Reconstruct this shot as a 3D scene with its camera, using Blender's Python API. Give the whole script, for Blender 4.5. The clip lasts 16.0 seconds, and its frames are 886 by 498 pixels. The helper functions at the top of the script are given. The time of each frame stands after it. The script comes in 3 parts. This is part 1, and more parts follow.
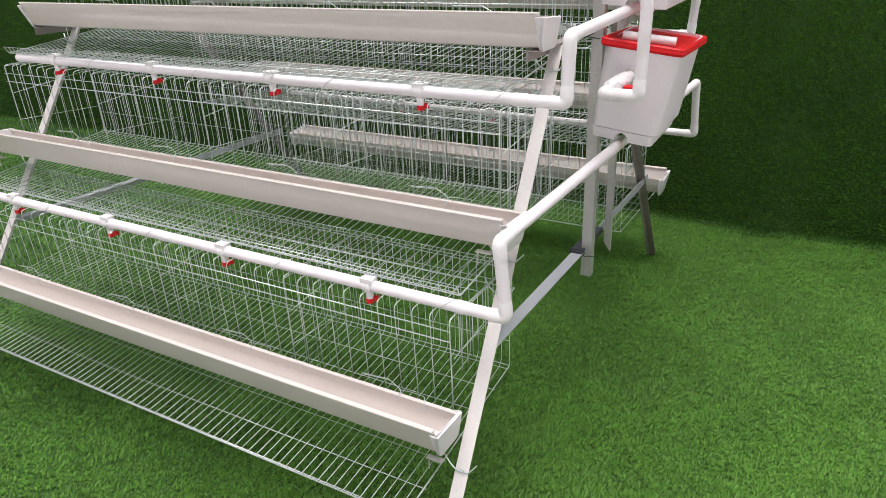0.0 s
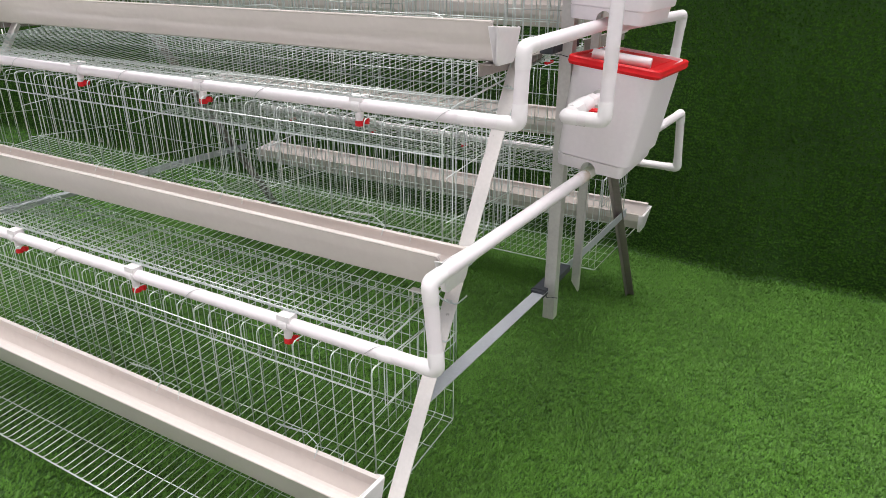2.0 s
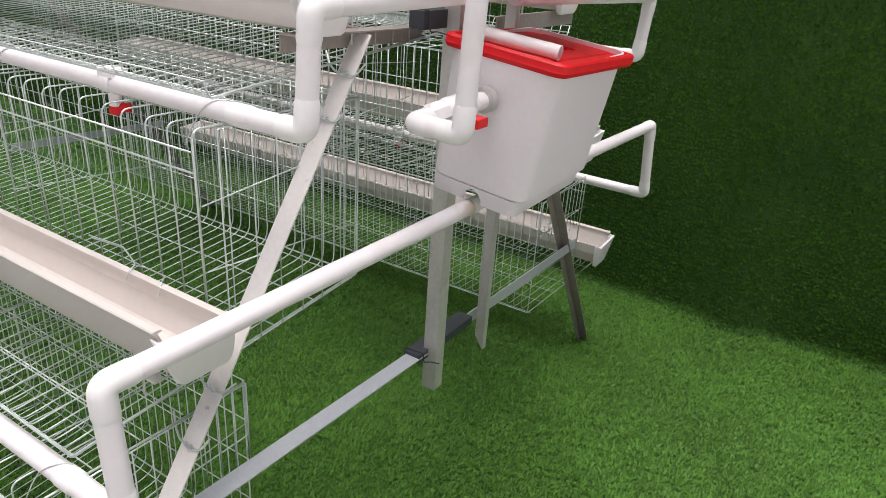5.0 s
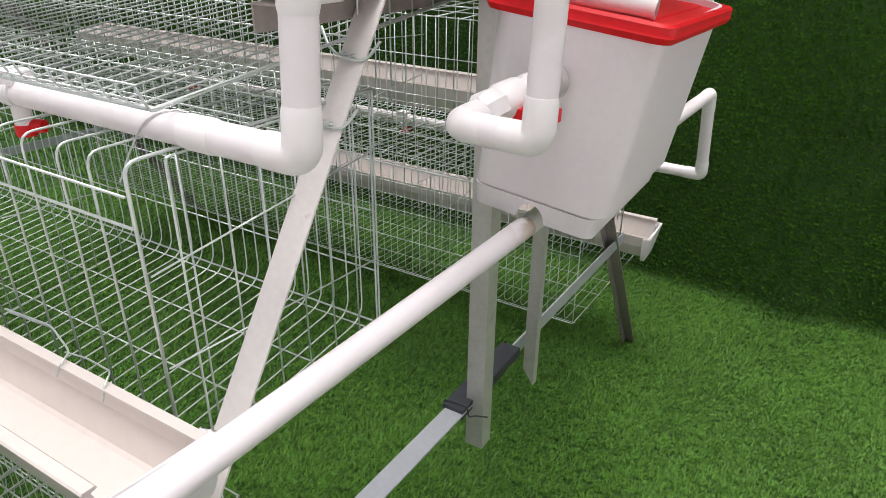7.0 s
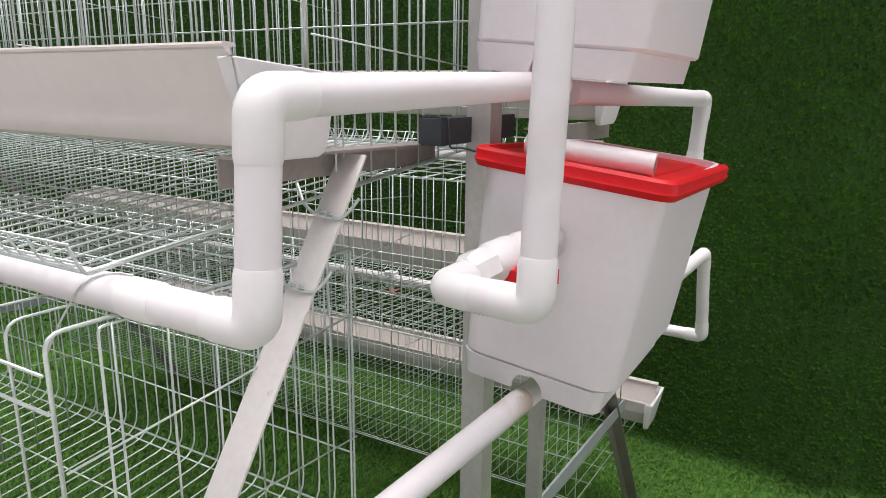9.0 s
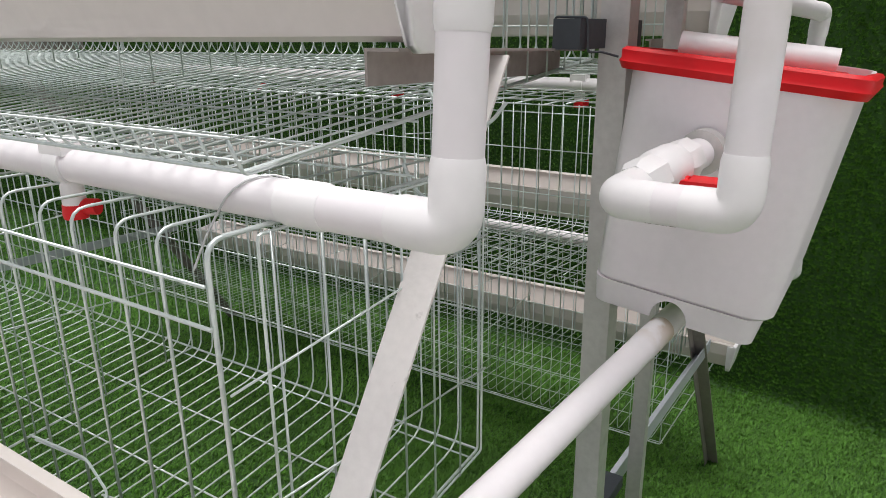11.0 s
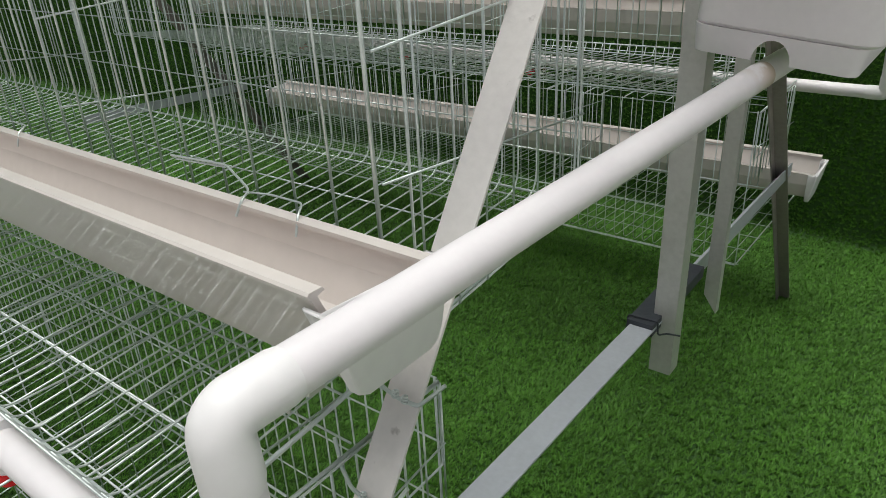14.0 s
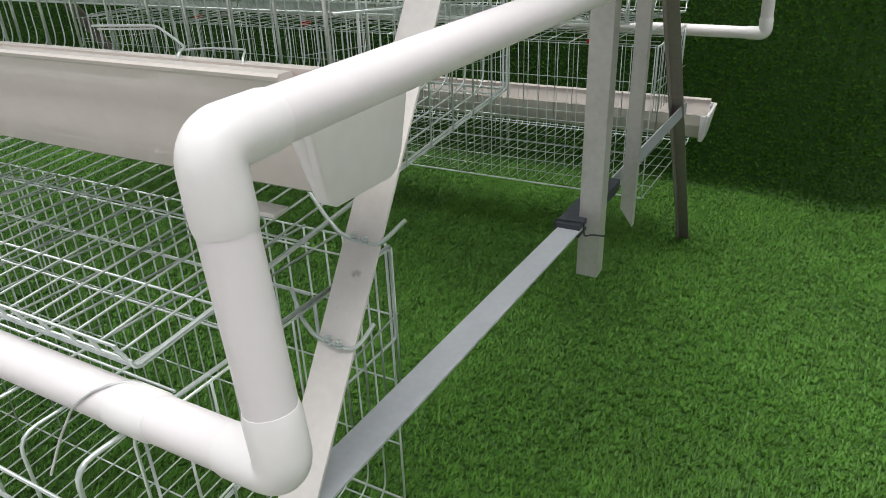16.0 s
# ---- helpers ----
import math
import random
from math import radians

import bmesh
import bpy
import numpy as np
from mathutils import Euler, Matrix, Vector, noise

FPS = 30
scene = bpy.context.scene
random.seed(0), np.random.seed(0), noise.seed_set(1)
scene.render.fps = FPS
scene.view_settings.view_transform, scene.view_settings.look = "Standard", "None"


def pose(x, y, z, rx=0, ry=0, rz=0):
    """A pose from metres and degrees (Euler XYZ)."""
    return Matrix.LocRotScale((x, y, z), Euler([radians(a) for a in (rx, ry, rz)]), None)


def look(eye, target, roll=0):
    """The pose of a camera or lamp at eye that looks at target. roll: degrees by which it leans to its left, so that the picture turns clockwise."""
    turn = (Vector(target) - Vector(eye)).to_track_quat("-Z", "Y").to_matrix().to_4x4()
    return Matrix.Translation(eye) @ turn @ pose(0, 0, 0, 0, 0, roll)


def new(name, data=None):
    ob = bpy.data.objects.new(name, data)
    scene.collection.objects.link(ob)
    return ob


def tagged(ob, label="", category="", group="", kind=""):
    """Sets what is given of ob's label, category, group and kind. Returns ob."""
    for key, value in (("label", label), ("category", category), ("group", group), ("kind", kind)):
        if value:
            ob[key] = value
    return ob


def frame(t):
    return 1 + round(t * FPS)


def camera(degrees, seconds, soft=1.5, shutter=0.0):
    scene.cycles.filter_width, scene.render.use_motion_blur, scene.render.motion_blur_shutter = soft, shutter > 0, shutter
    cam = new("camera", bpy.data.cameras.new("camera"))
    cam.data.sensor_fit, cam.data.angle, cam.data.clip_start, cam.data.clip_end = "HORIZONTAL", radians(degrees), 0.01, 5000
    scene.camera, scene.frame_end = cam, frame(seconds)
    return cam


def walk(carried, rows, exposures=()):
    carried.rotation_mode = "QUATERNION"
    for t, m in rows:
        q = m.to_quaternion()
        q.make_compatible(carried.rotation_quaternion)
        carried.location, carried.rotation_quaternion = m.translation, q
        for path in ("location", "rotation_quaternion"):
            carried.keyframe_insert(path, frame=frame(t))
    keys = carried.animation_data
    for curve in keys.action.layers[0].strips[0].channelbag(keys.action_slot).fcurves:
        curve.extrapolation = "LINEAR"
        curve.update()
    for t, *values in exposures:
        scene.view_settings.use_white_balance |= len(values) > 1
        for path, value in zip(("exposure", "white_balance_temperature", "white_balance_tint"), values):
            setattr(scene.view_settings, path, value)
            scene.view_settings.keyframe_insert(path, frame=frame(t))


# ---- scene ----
cam = camera(65.2, 16.0, soft=0.5)
PATH = [
    (0, (0.565, -1.797, 1.338), (-0.351, -0.234, 0.49), -2.6),
    (0.5, (0.559, -1.742, 1.328), (-0.316, -0.149, 0.494), -1.6),
    (1, (0.567, -1.677, 1.309), (-0.31, -0.071, 0.5), 0.5),
    (1.5, (0.586, -1.625, 1.295), (-0.318, -0.029, 0.498), 0.1),
    (2, (0.575, -1.569, 1.273), (-0.341, 0.027, 0.49), 0.1),
    (2.5, (0.572, -1.463, 1.269), (-0.373, 0.138, 0.53), -0.4),
    (3, (0.586, -1.357, 1.267), (-0.378, 0.238, 0.54), 0.2),
    (3.5, (0.605, -1.236, 1.249), (-0.388, 0.339, 0.518), 4.1),
    (4, (0.634, -1.128, 1.237), (-0.393, 0.42, 0.495), 3.0),
    (4.5, (0.634, -1.051, 1.217), (-0.33, 0.517, 0.437), 4.5),
    (6.8, (0.42, -0.786, 1.155), (-0.502, 0.731, 0.234), 1.0),
    (7, (0.403, -0.765, 1.149), (-0.528, 0.767, 0.262), 0.6),
    (7.5, (0.384, -0.725, 1.132), (-0.554, 0.868, 0.368), 1.6),
    (8, (0.377, -0.711, 1.128), (-0.599, 0.937, 0.551), 0.7),
    (8.2, (0.38, -0.706, 1.132), (-0.597, 0.953, 0.589), 0.2),
    (10.3, (0.298, -0.692, 1.117), (-0.712, 0.992, 0.733), 1.1),
    (10.5, (0.284, -0.695, 1.113), (-0.74, 0.959, 0.647), 0.1),
    (11, (0.255, -0.706, 1.084), (-0.792, 0.891, 0.488), -0.4),
    (11.5, (0.241, -0.723, 1.068), (-0.849, 0.802, 0.371), -0.7),
    (12, (0.226, -0.733, 1.049), (-0.874, 0.756, 0.293), -0.1),
    (12.5, (0.232, -0.742, 1.024), (-0.863, 0.716, 0.204), 0.1),
    (13, (0.241, -0.759, 1.004), (-0.854, 0.684, 0.158), -0.8),
    (13.5, (0.249, -0.775, 0.977), (-0.85, 0.657, 0.116), -0.2),
    (14, (0.261, -0.799, 0.956), (-0.858, 0.613, 0.087), -2.9),
    (14.5, (0.274, -0.821, 0.934), (-0.839, 0.596, 0.066), -3.1),
    (15, (0.283, -0.838, 0.909), (-0.795, 0.607, 0.043), -2.4),
    (15.5, (0.277, -0.849, 0.875), (-0.713, 0.659, 0.009), -2.0),
    (16, (0.254, -0.869, 0.85), (-0.629, 0.698, -0.025), -2.2),
]
EXPOSURES = [(0, 0.23, 6470, 12), (3, 0.17, 6450, 12), (7, 0.15, 6510, 12), (8, 0.16, 6490, 12), (10.5, 0.04, 6390, 11), (11, -0.01, 6390, 9), (12, -0.12, 6390, 3), (13.5, -0.23, 6400, 3), (15, -0.34, 6430, 5), (15.5, -0.19, 6420, 5), (16, 0.0, 6400, 6)]
walk(cam, [(t, look(eye, target, roll)) for t, eye, target, roll in PATH], EXPOSURES)

# ---- world and sun: a bright, high overcast ----
SUN_ELEV, SUN_TURN = radians(86), radians(150)
world = bpy.data.worlds.new("world")
scene.world = world
world.use_nodes = True
wn, wl = world.node_tree.nodes, world.node_tree.links
sky = wn.new("ShaderNodeTexSky")
sky.sky_type, sky.sun_disc = "NISHITA", False
sky.sun_elevation, sky.sun_rotation = SUN_ELEV, SUN_TURN
sky.air_density, sky.dust_density, sky.ozone_density = 1.0, 6.0, 1.0
pale = wn.new("ShaderNodeHueSaturation")
pale.inputs["Saturation"].default_value = 0.25
wl.new(sky.outputs[0], pale.inputs["Color"])
wl.new(pale.outputs[0], wn["Background"].inputs["Color"])
wn["Background"].inputs["Strength"].default_value = 0.098
sun = new("sun", bpy.data.lights.new("sun", "SUN"))
sun.data.energy, sun.data.angle, sun.data.color = 2.65, radians(48), (1.0, 0.97, 0.93)
sun.matrix_world = look(Vector((0, 0, 0)) + Vector((math.sin(SUN_TURN) * math.cos(SUN_ELEV), math.cos(SUN_TURN) * math.cos(SUN_ELEV), math.sin(SUN_ELEV))) * 10, (0, 0, 0))


# ---- materials ----
def material(name, base, rough=0.5, metal=0.0, vary=0.1, scale=8.0, fine=90.0, bump=0.15, dirt=None, spec=0.5, island=0.0, sub=0.0, coat=0.0, patch=0.2, fade=False):
    """Base colour with blotches and grain, worn dirt and a fine relief."""
    m = bpy.data.materials.new(name)
    m.use_nodes = True
    n, l = m.node_tree.nodes, m.node_tree.links
    b = n["Principled BSDF"]
    b.inputs["Metallic"].default_value = metal
    b.inputs["Specular IOR Level"].default_value = spec
    if coat:
        b.inputs["Coat Weight"].default_value, b.inputs["Coat Roughness"].default_value, b.inputs["Coat IOR"].default_value = coat, 0.04, 1.7
    if sub:
        b.inputs["Subsurface Weight"].default_value = sub
        b.inputs["Subsurface Radius"].default_value = (0.01, 0.01, 0.01)
    co = n.new("ShaderNodeTexCoord")
    big, small = n.new("ShaderNodeTexNoise"), n.new("ShaderNodeTexNoise")
    for node, s, d in ((big, scale, 4.0), (small, fine, 3.0)):
        node.inputs["Scale"].default_value, node.inputs["Detail"].default_value = s, d
        l.new(co.outputs["Object"], node.inputs["Vector"])
    low = [c * (1 - vary) for c in base]
    high = [min(1, c * (1 + vary)) for c in base]
    ramp = n.new("ShaderNodeMix")
    ramp.data_type = "RGBA"
    ramp.inputs[6].default_value, ramp.inputs[7].default_value = (*low, 1), (*high, 1)
    add = n.new("ShaderNodeMath")
    add.operation = "MULTIPLY_ADD"
    l.new(small.outputs[0], add.inputs[0])
    add.inputs[1].default_value = 0.5
    half = n.new("ShaderNodeMath")
    half.operation = "MULTIPLY"
    half.inputs[1].default_value = 0.5
    l.new(big.outputs[0], half.inputs[0])
    l.new(half.outputs[0], add.inputs[2])
    stretch = n.new("ShaderNodeMapRange")
    stretch.inputs[1].default_value, stretch.inputs[2].default_value = 0.5 - patch, 0.5 + patch
    l.new(add.outputs[0], stretch.inputs[0])
    factor = stretch.outputs[0]
    if island:
        geo = n.new("ShaderNodeNewGeometry")
        mix = n.new("ShaderNodeMath")
        mix.operation = "MULTIPLY_ADD"
        mix.inputs[1].default_value = island
        l.new(geo.outputs["Random Per Island"], mix.inputs[0])
        sc = n.new("ShaderNodeMath")
        sc.operation = "MULTIPLY"
        sc.inputs[1].default_value = 1 - island
        l.new(factor, sc.inputs[0])
        l.new(sc.outputs[0], mix.inputs[2])
        factor = mix.outputs[0]
    l.new(factor, ramp.inputs[0])
    colour = ramp.outputs[2]
    if dirt:
        spot = n.new("ShaderNodeTexNoise")
        spot.inputs["Scale"].default_value, spot.inputs["Detail"].default_value = dirt[1], 6.0
        l.new(co.outputs["Object"], spot.inputs["Vector"])
        cut = n.new("ShaderNodeMapRange")
        cut.inputs[1].default_value, cut.inputs[2].default_value = dirt[2], dirt[2] + 0.12
        cut.inputs[4].default_value = dirt[3]
        l.new(spot.outputs[0], cut.inputs[0])
        mud = n.new("ShaderNodeMix")
        mud.data_type = "RGBA"
        mud.inputs[7].default_value = (*dirt[0], 1)
        amount = cut.outputs[0]
        if fade:
            # the stain thins out along y
            xyz, run = n.new("ShaderNodeSeparateXYZ"), n.new("ShaderNodeMath")
            run.operation = "MULTIPLY"
            l.new(co.outputs["Generated"], xyz.inputs[0])
            l.new(xyz.outputs["Y"], run.inputs[0])
            l.new(amount, run.inputs[1])
            amount = run.outputs[0]
        l.new(amount, mud.inputs[0])
        l.new(colour, mud.inputs[6])
        colour = mud.outputs[2]
    l.new(colour, b.inputs["Base Color"])
    rr = n.new("ShaderNodeMapRange")
    rr.inputs[3].default_value, rr.inputs[4].default_value = max(0.02, rough - 0.08), min(1, rough + 0.08)
    l.new(big.outputs[0], rr.inputs[0])
    l.new(rr.outputs[0], b.inputs["Roughness"])
    bp = n.new("ShaderNodeBump")
    bp.inputs["Strength"].default_value, bp.inputs["Distance"].default_value = bump, 0.002
    l.new(small.outputs[0], bp.inputs["Height"])
    l.new(bp.outputs[0], b.inputs["Normal"])
    return m


PVC = material("white_pvc_pipe", (0.83, 0.785, 0.81), 0.38, sub=0.6, vary=0.03, scale=6, fine=60, bump=0.08, dirt=((0.55, 0.50, 0.44), 5.0, 0.62, 0.35))
CAP = material("white_plastic", (0.86, 0.83, 0.842), 0.42, sub=0.6, vary=0.03, scale=10, fine=80, bump=0.1)
TROUGH = material("cream_pvc_trough", (0.675, 0.615, 0.585), 0.40, spec=0.2, vary=0.04, scale=5, fine=70, bump=0.01, dirt=((0.50, 0.43, 0.38), 9.0, 0.66, 0.4), coat=0.8)
TUB = material("white_bucket_plastic", (0.87, 0.81, 0.85), 0.45, vary=0.03, scale=5, fine=120, bump=0.12, sub=0.2)
RED = material("red_plastic", (0.70, 0.010, 0.016), 0.46, spec=0.32, vary=0.1, scale=8, fine=80, bump=0.06)
STEEL = material("galvanised_sheet", (0.62, 0.60, 0.59), 0.42, metal=0.5, vary=0.1, scale=18, fine=150, bump=0.12, dirt=((0.32, 0.30, 0.28), 14.0, 0.64, 0.5))
LEG = material("pale_zinc_leg", (0.79, 0.745, 0.73), 0.45, metal=0.12, vary=0.06, scale=16, fine=140, bump=0.12, dirt=((0.20, 0.17, 0.15), 60.0, 0.69, 0.8))
# darker brown steel for arms and print; on rear legs it paints in shade
DULL = material("dull_brown_steel", (0.34, 0.30, 0.28), 0.5, metal=0.25, vary=0.15, scale=14, fine=120, bump=0.15)
STAINED = material("stained_pvc_pipe", (0.83, 0.785, 0.81), 0.42, sub=0.5, vary=0.03, scale=6, fine=60, bump=0.08, dirt=((0.46, 0.31, 0.19), 45.0, 0.38, 0.75), fade=True)
BRIGHT = material("bluish_galvanised_bar", (0.55, 0.57, 0.62), 0.40, metal=0.25, vary=0.08, scale=14, fine=160, bump=0.1)
WIRE = material("galvanised_wire", (0.63, 0.68, 0.67), 0.33, metal=0.58, vary=0.14, scale=20, fine=200, bump=0.12, island=0.4)
TIE = material("tie_wire", (0.58, 0.58, 0.59), 0.4, metal=0.4, vary=0.15, scale=30)
WRAP = material("grey_rubber_wrap", (0.040, 0.045, 0.055), 0.55, vary=0.15, scale=30, bump=0.3)
TURF = material("turf_backing", (0.026, 0.078, 0.009), 0.85, vary=0.3, scale=3, fine=260, bump=0.6)
BLADE = material("turf_blades", (0.085, 0.212, 0.024), 0.55, vary=0.50, scale=2.2, fine=30, bump=0.0, island=0.6, spec=0.3, patch=0.12)


CONCRETE = material("pale_concrete", (0.54, 0.52, 0.50), 0.8, vary=0.12, scale=1.2, fine=40, bump=0.2)


# ---- builders ----
def part(name, bm, mat, parent=None, label="", smooth=True, crease=38):
    """Links a bmesh as one mesh object under a thing or a part."""
    me = bpy.data.meshes.new(name)
    bmesh.ops.recalc_face_normals(bm, faces=bm.faces)
    bm.to_mesh(me)
    bm.free()
    me.materials.append(mat)
    if smooth:
        for p in me.polygons:
            p.use_smooth = True
        me.set_sharp_from_angle(angle=radians(crease))
    ob = new(name, me)
    if parent is not None:
        ob.parent = parent
        ob.matrix_parent_inverse = parent.matrix_basis.inverted()
    if label:
        tagged(ob, label)
    return ob


def thing(name, label, category, at=(0, 0, 0), group="", kind=""):
    e = new(name)
    e.empty_display_size = 0.05
    e.matrix_basis = Matrix.Translation(at)
    return tagged(e, label, category, group, kind)


def rounded(pts, r, n=4):
    """A polyline with its inner corners turned into arcs."""
    pts = [Vector(p) for p in pts]
    out = [pts[0]]
    for a, b, c in zip(pts, pts[1:], pts[2:]):
        u, v = (a - b), (c - b)
        d = min(r, u.length * 0.48, v.length * 0.48)
        p, q = b + u.normalized() * d, b + v.normalized() * d
        for i in range(n + 1):
            s = i / n
            out.append(p * (1 - s) ** 2 + b * 2 * s * (1 - s) + q * s * s)
    return out + [pts[-1]]


def tube(bm, pts, r, n=6, caps=True, tip=None):
    """A round bar along a polyline; tip: the radius at its two ends."""
    pts = [Vector(p) for p in pts]
    ring = None
    tangent = (pts[1] - pts[0]).normalized()
    side = tangent.orthogonal().normalized()
    for i, p in enumerate(pts):
        a = (pts[i] - pts[i - 1]).normalized() if i else tangent
        b = (pts[i + 1] - pts[i]).normalized() if i + 1 < len(pts) else a
        t = (a + b).normalized()
        side = (side - t * side.dot(t)).normalized()
        up = t.cross(side)
        k = r / max(0.6, math.sqrt(max(0.0, (1 + a.dot(b)) / 2)))
        now = [bm.verts.new(p + (side * math.cos(2 * math.pi * j / n) + up * math.sin(2 * math.pi * j / n)) * (k if 0 < i < len(pts) - 1 else tip or r)) for j in range(n)]
        if ring:
            for j in range(n):
                bm.faces.new((ring[j], ring[(j + 1) % n], now[(j + 1) % n], now[j]))
        elif caps:
            bm.faces.new(now[::-1])
        ring = now
    if caps:
        bm.faces.new(ring)


def box(bm, lo, hi, m=None):
    """An upright box between two corners, turned by m."""
    m = m or Matrix()
    v = [bm.verts.new(m @ Vector((x, y, z))) for x in (lo[0], hi[0]) for y in (lo[1], hi[1]) for z in (lo[2], hi[2])]
    for f in ((0, 1, 3, 2), (4, 6, 7, 5), (0, 4, 5, 1), (2, 3, 7, 6), (0, 2, 6, 4), (1, 5, 7, 3)):
        bm.faces.new([v[i] for i in f])


def prism(bm, outline, x0, x1):
    """A closed (y, z) outline drawn out along x."""
    a = [bm.verts.new((x0, y, z)) for y, z in outline]
    b = [bm.verts.new((x1, y, z)) for y, z in outline]
    n = len(outline)
    for i in range(n):
        bm.faces.new((a[i], a[(i + 1) % n], b[(i + 1) % n], b[i]))
    bm.faces.new(a[::-1])
    bm.faces.new(b)


def soften(bm, width, angle=50, segments=2):
    edges = [e for e in bm.edges if len(e.link_faces) == 2 and e.calc_face_angle(0) > radians(angle)]
    bmesh.ops.bevel(bm, geom=edges, offset=width, segments=segments, affect="EDGES", profile=0.6)


# ---- plan ----
CENTRE = 0.085                  # middle of the stand between its two posts
STEP_Y, STEP_Z = 0.252, 0.382   # from tier to tier
RIGHT, LEFT = -0.058, -1.880    # ends of the wire cages
PITCH = 0.04555
FRAMES = (-0.015, -1.850)       # the two end frames


def side(y, rear):
    return 2 * CENTRE - y if rear else y


# ---- ground and turf wall ----
WALL_Y, BEND = 1.435, 0.035


def rumple(x):
    """How far the foot of the hanging turf comes forward."""
    return 0.065 * np.exp(-((x - 0.36) / 0.10) ** 2) + 0.030 * np.exp(-((x + 0.55) / 0.15) ** 2) + 0.010 * np.sin(5.3 * x + 1.0) + 0.006 * np.sin(13.0 * x)


def turf_profile():
    """The ground, a curved foot and the upright turf wall."""
    rows = [(-1.45, 0.0), (-1.2, 0.0), (0.0, 0.0), (1.30, 0.0), (WALL_Y - BEND, 0.0)]
    for i in range(1, 7):
        a = math.pi / 2 * i / 6
        rows.append((WALL_Y - BEND + BEND * math.sin(a), BEND - BEND * math.cos(a)))
    return rows + [(WALL_Y, 0.10), (WALL_Y, 0.18), (WALL_Y, 0.30), (WALL_Y, 0.6), (WALL_Y, 1.4), (WALL_Y, 2.3)]


bm = bmesh.new()
xs = [-9.0 + 0.0625 * i for i in range(166)]
grid = [[bm.verts.new((x, y - (float(rumple(x)) * math.exp(-z / 0.22) if y > 1.36 else 0.0), z)) for y, z in turf_profile()] for x in xs]
for a, b in zip(grid, grid[1:]):
    for j in range(len(a) - 1):
        bm.faces.new((a[j], b[j], b[j + 1], a[j + 1]))
tagged(part("turf_sheet", bm, TURF), "green artificial turf laid over the ground and up a wall", "turf", kind="structure")
bm = bmesh.new()
box(bm, (-9.0, WALL_Y + 0.012, -0.006), (1.35, WALL_Y + 0.10, 2.3))
tagged(part("wall_north", bm, CONCRETE), "plain wall behind the turf", "wall", kind="structure")
# beyond the turf's edge this pale ground is unseen, added to bounce light up
bm = bmesh.new()
vs = [bm.verts.new(p) for p in ((-400, -400, -0.008), (400, -400, -0.008), (400, 400, -0.008), (-400, 400, -0.008))]
bm.faces.new(vs)
tagged(part("ground", bm, CONCRETE), "pale ground under the turf, added unseen beyond it to bounce light", "ground", kind="structure")


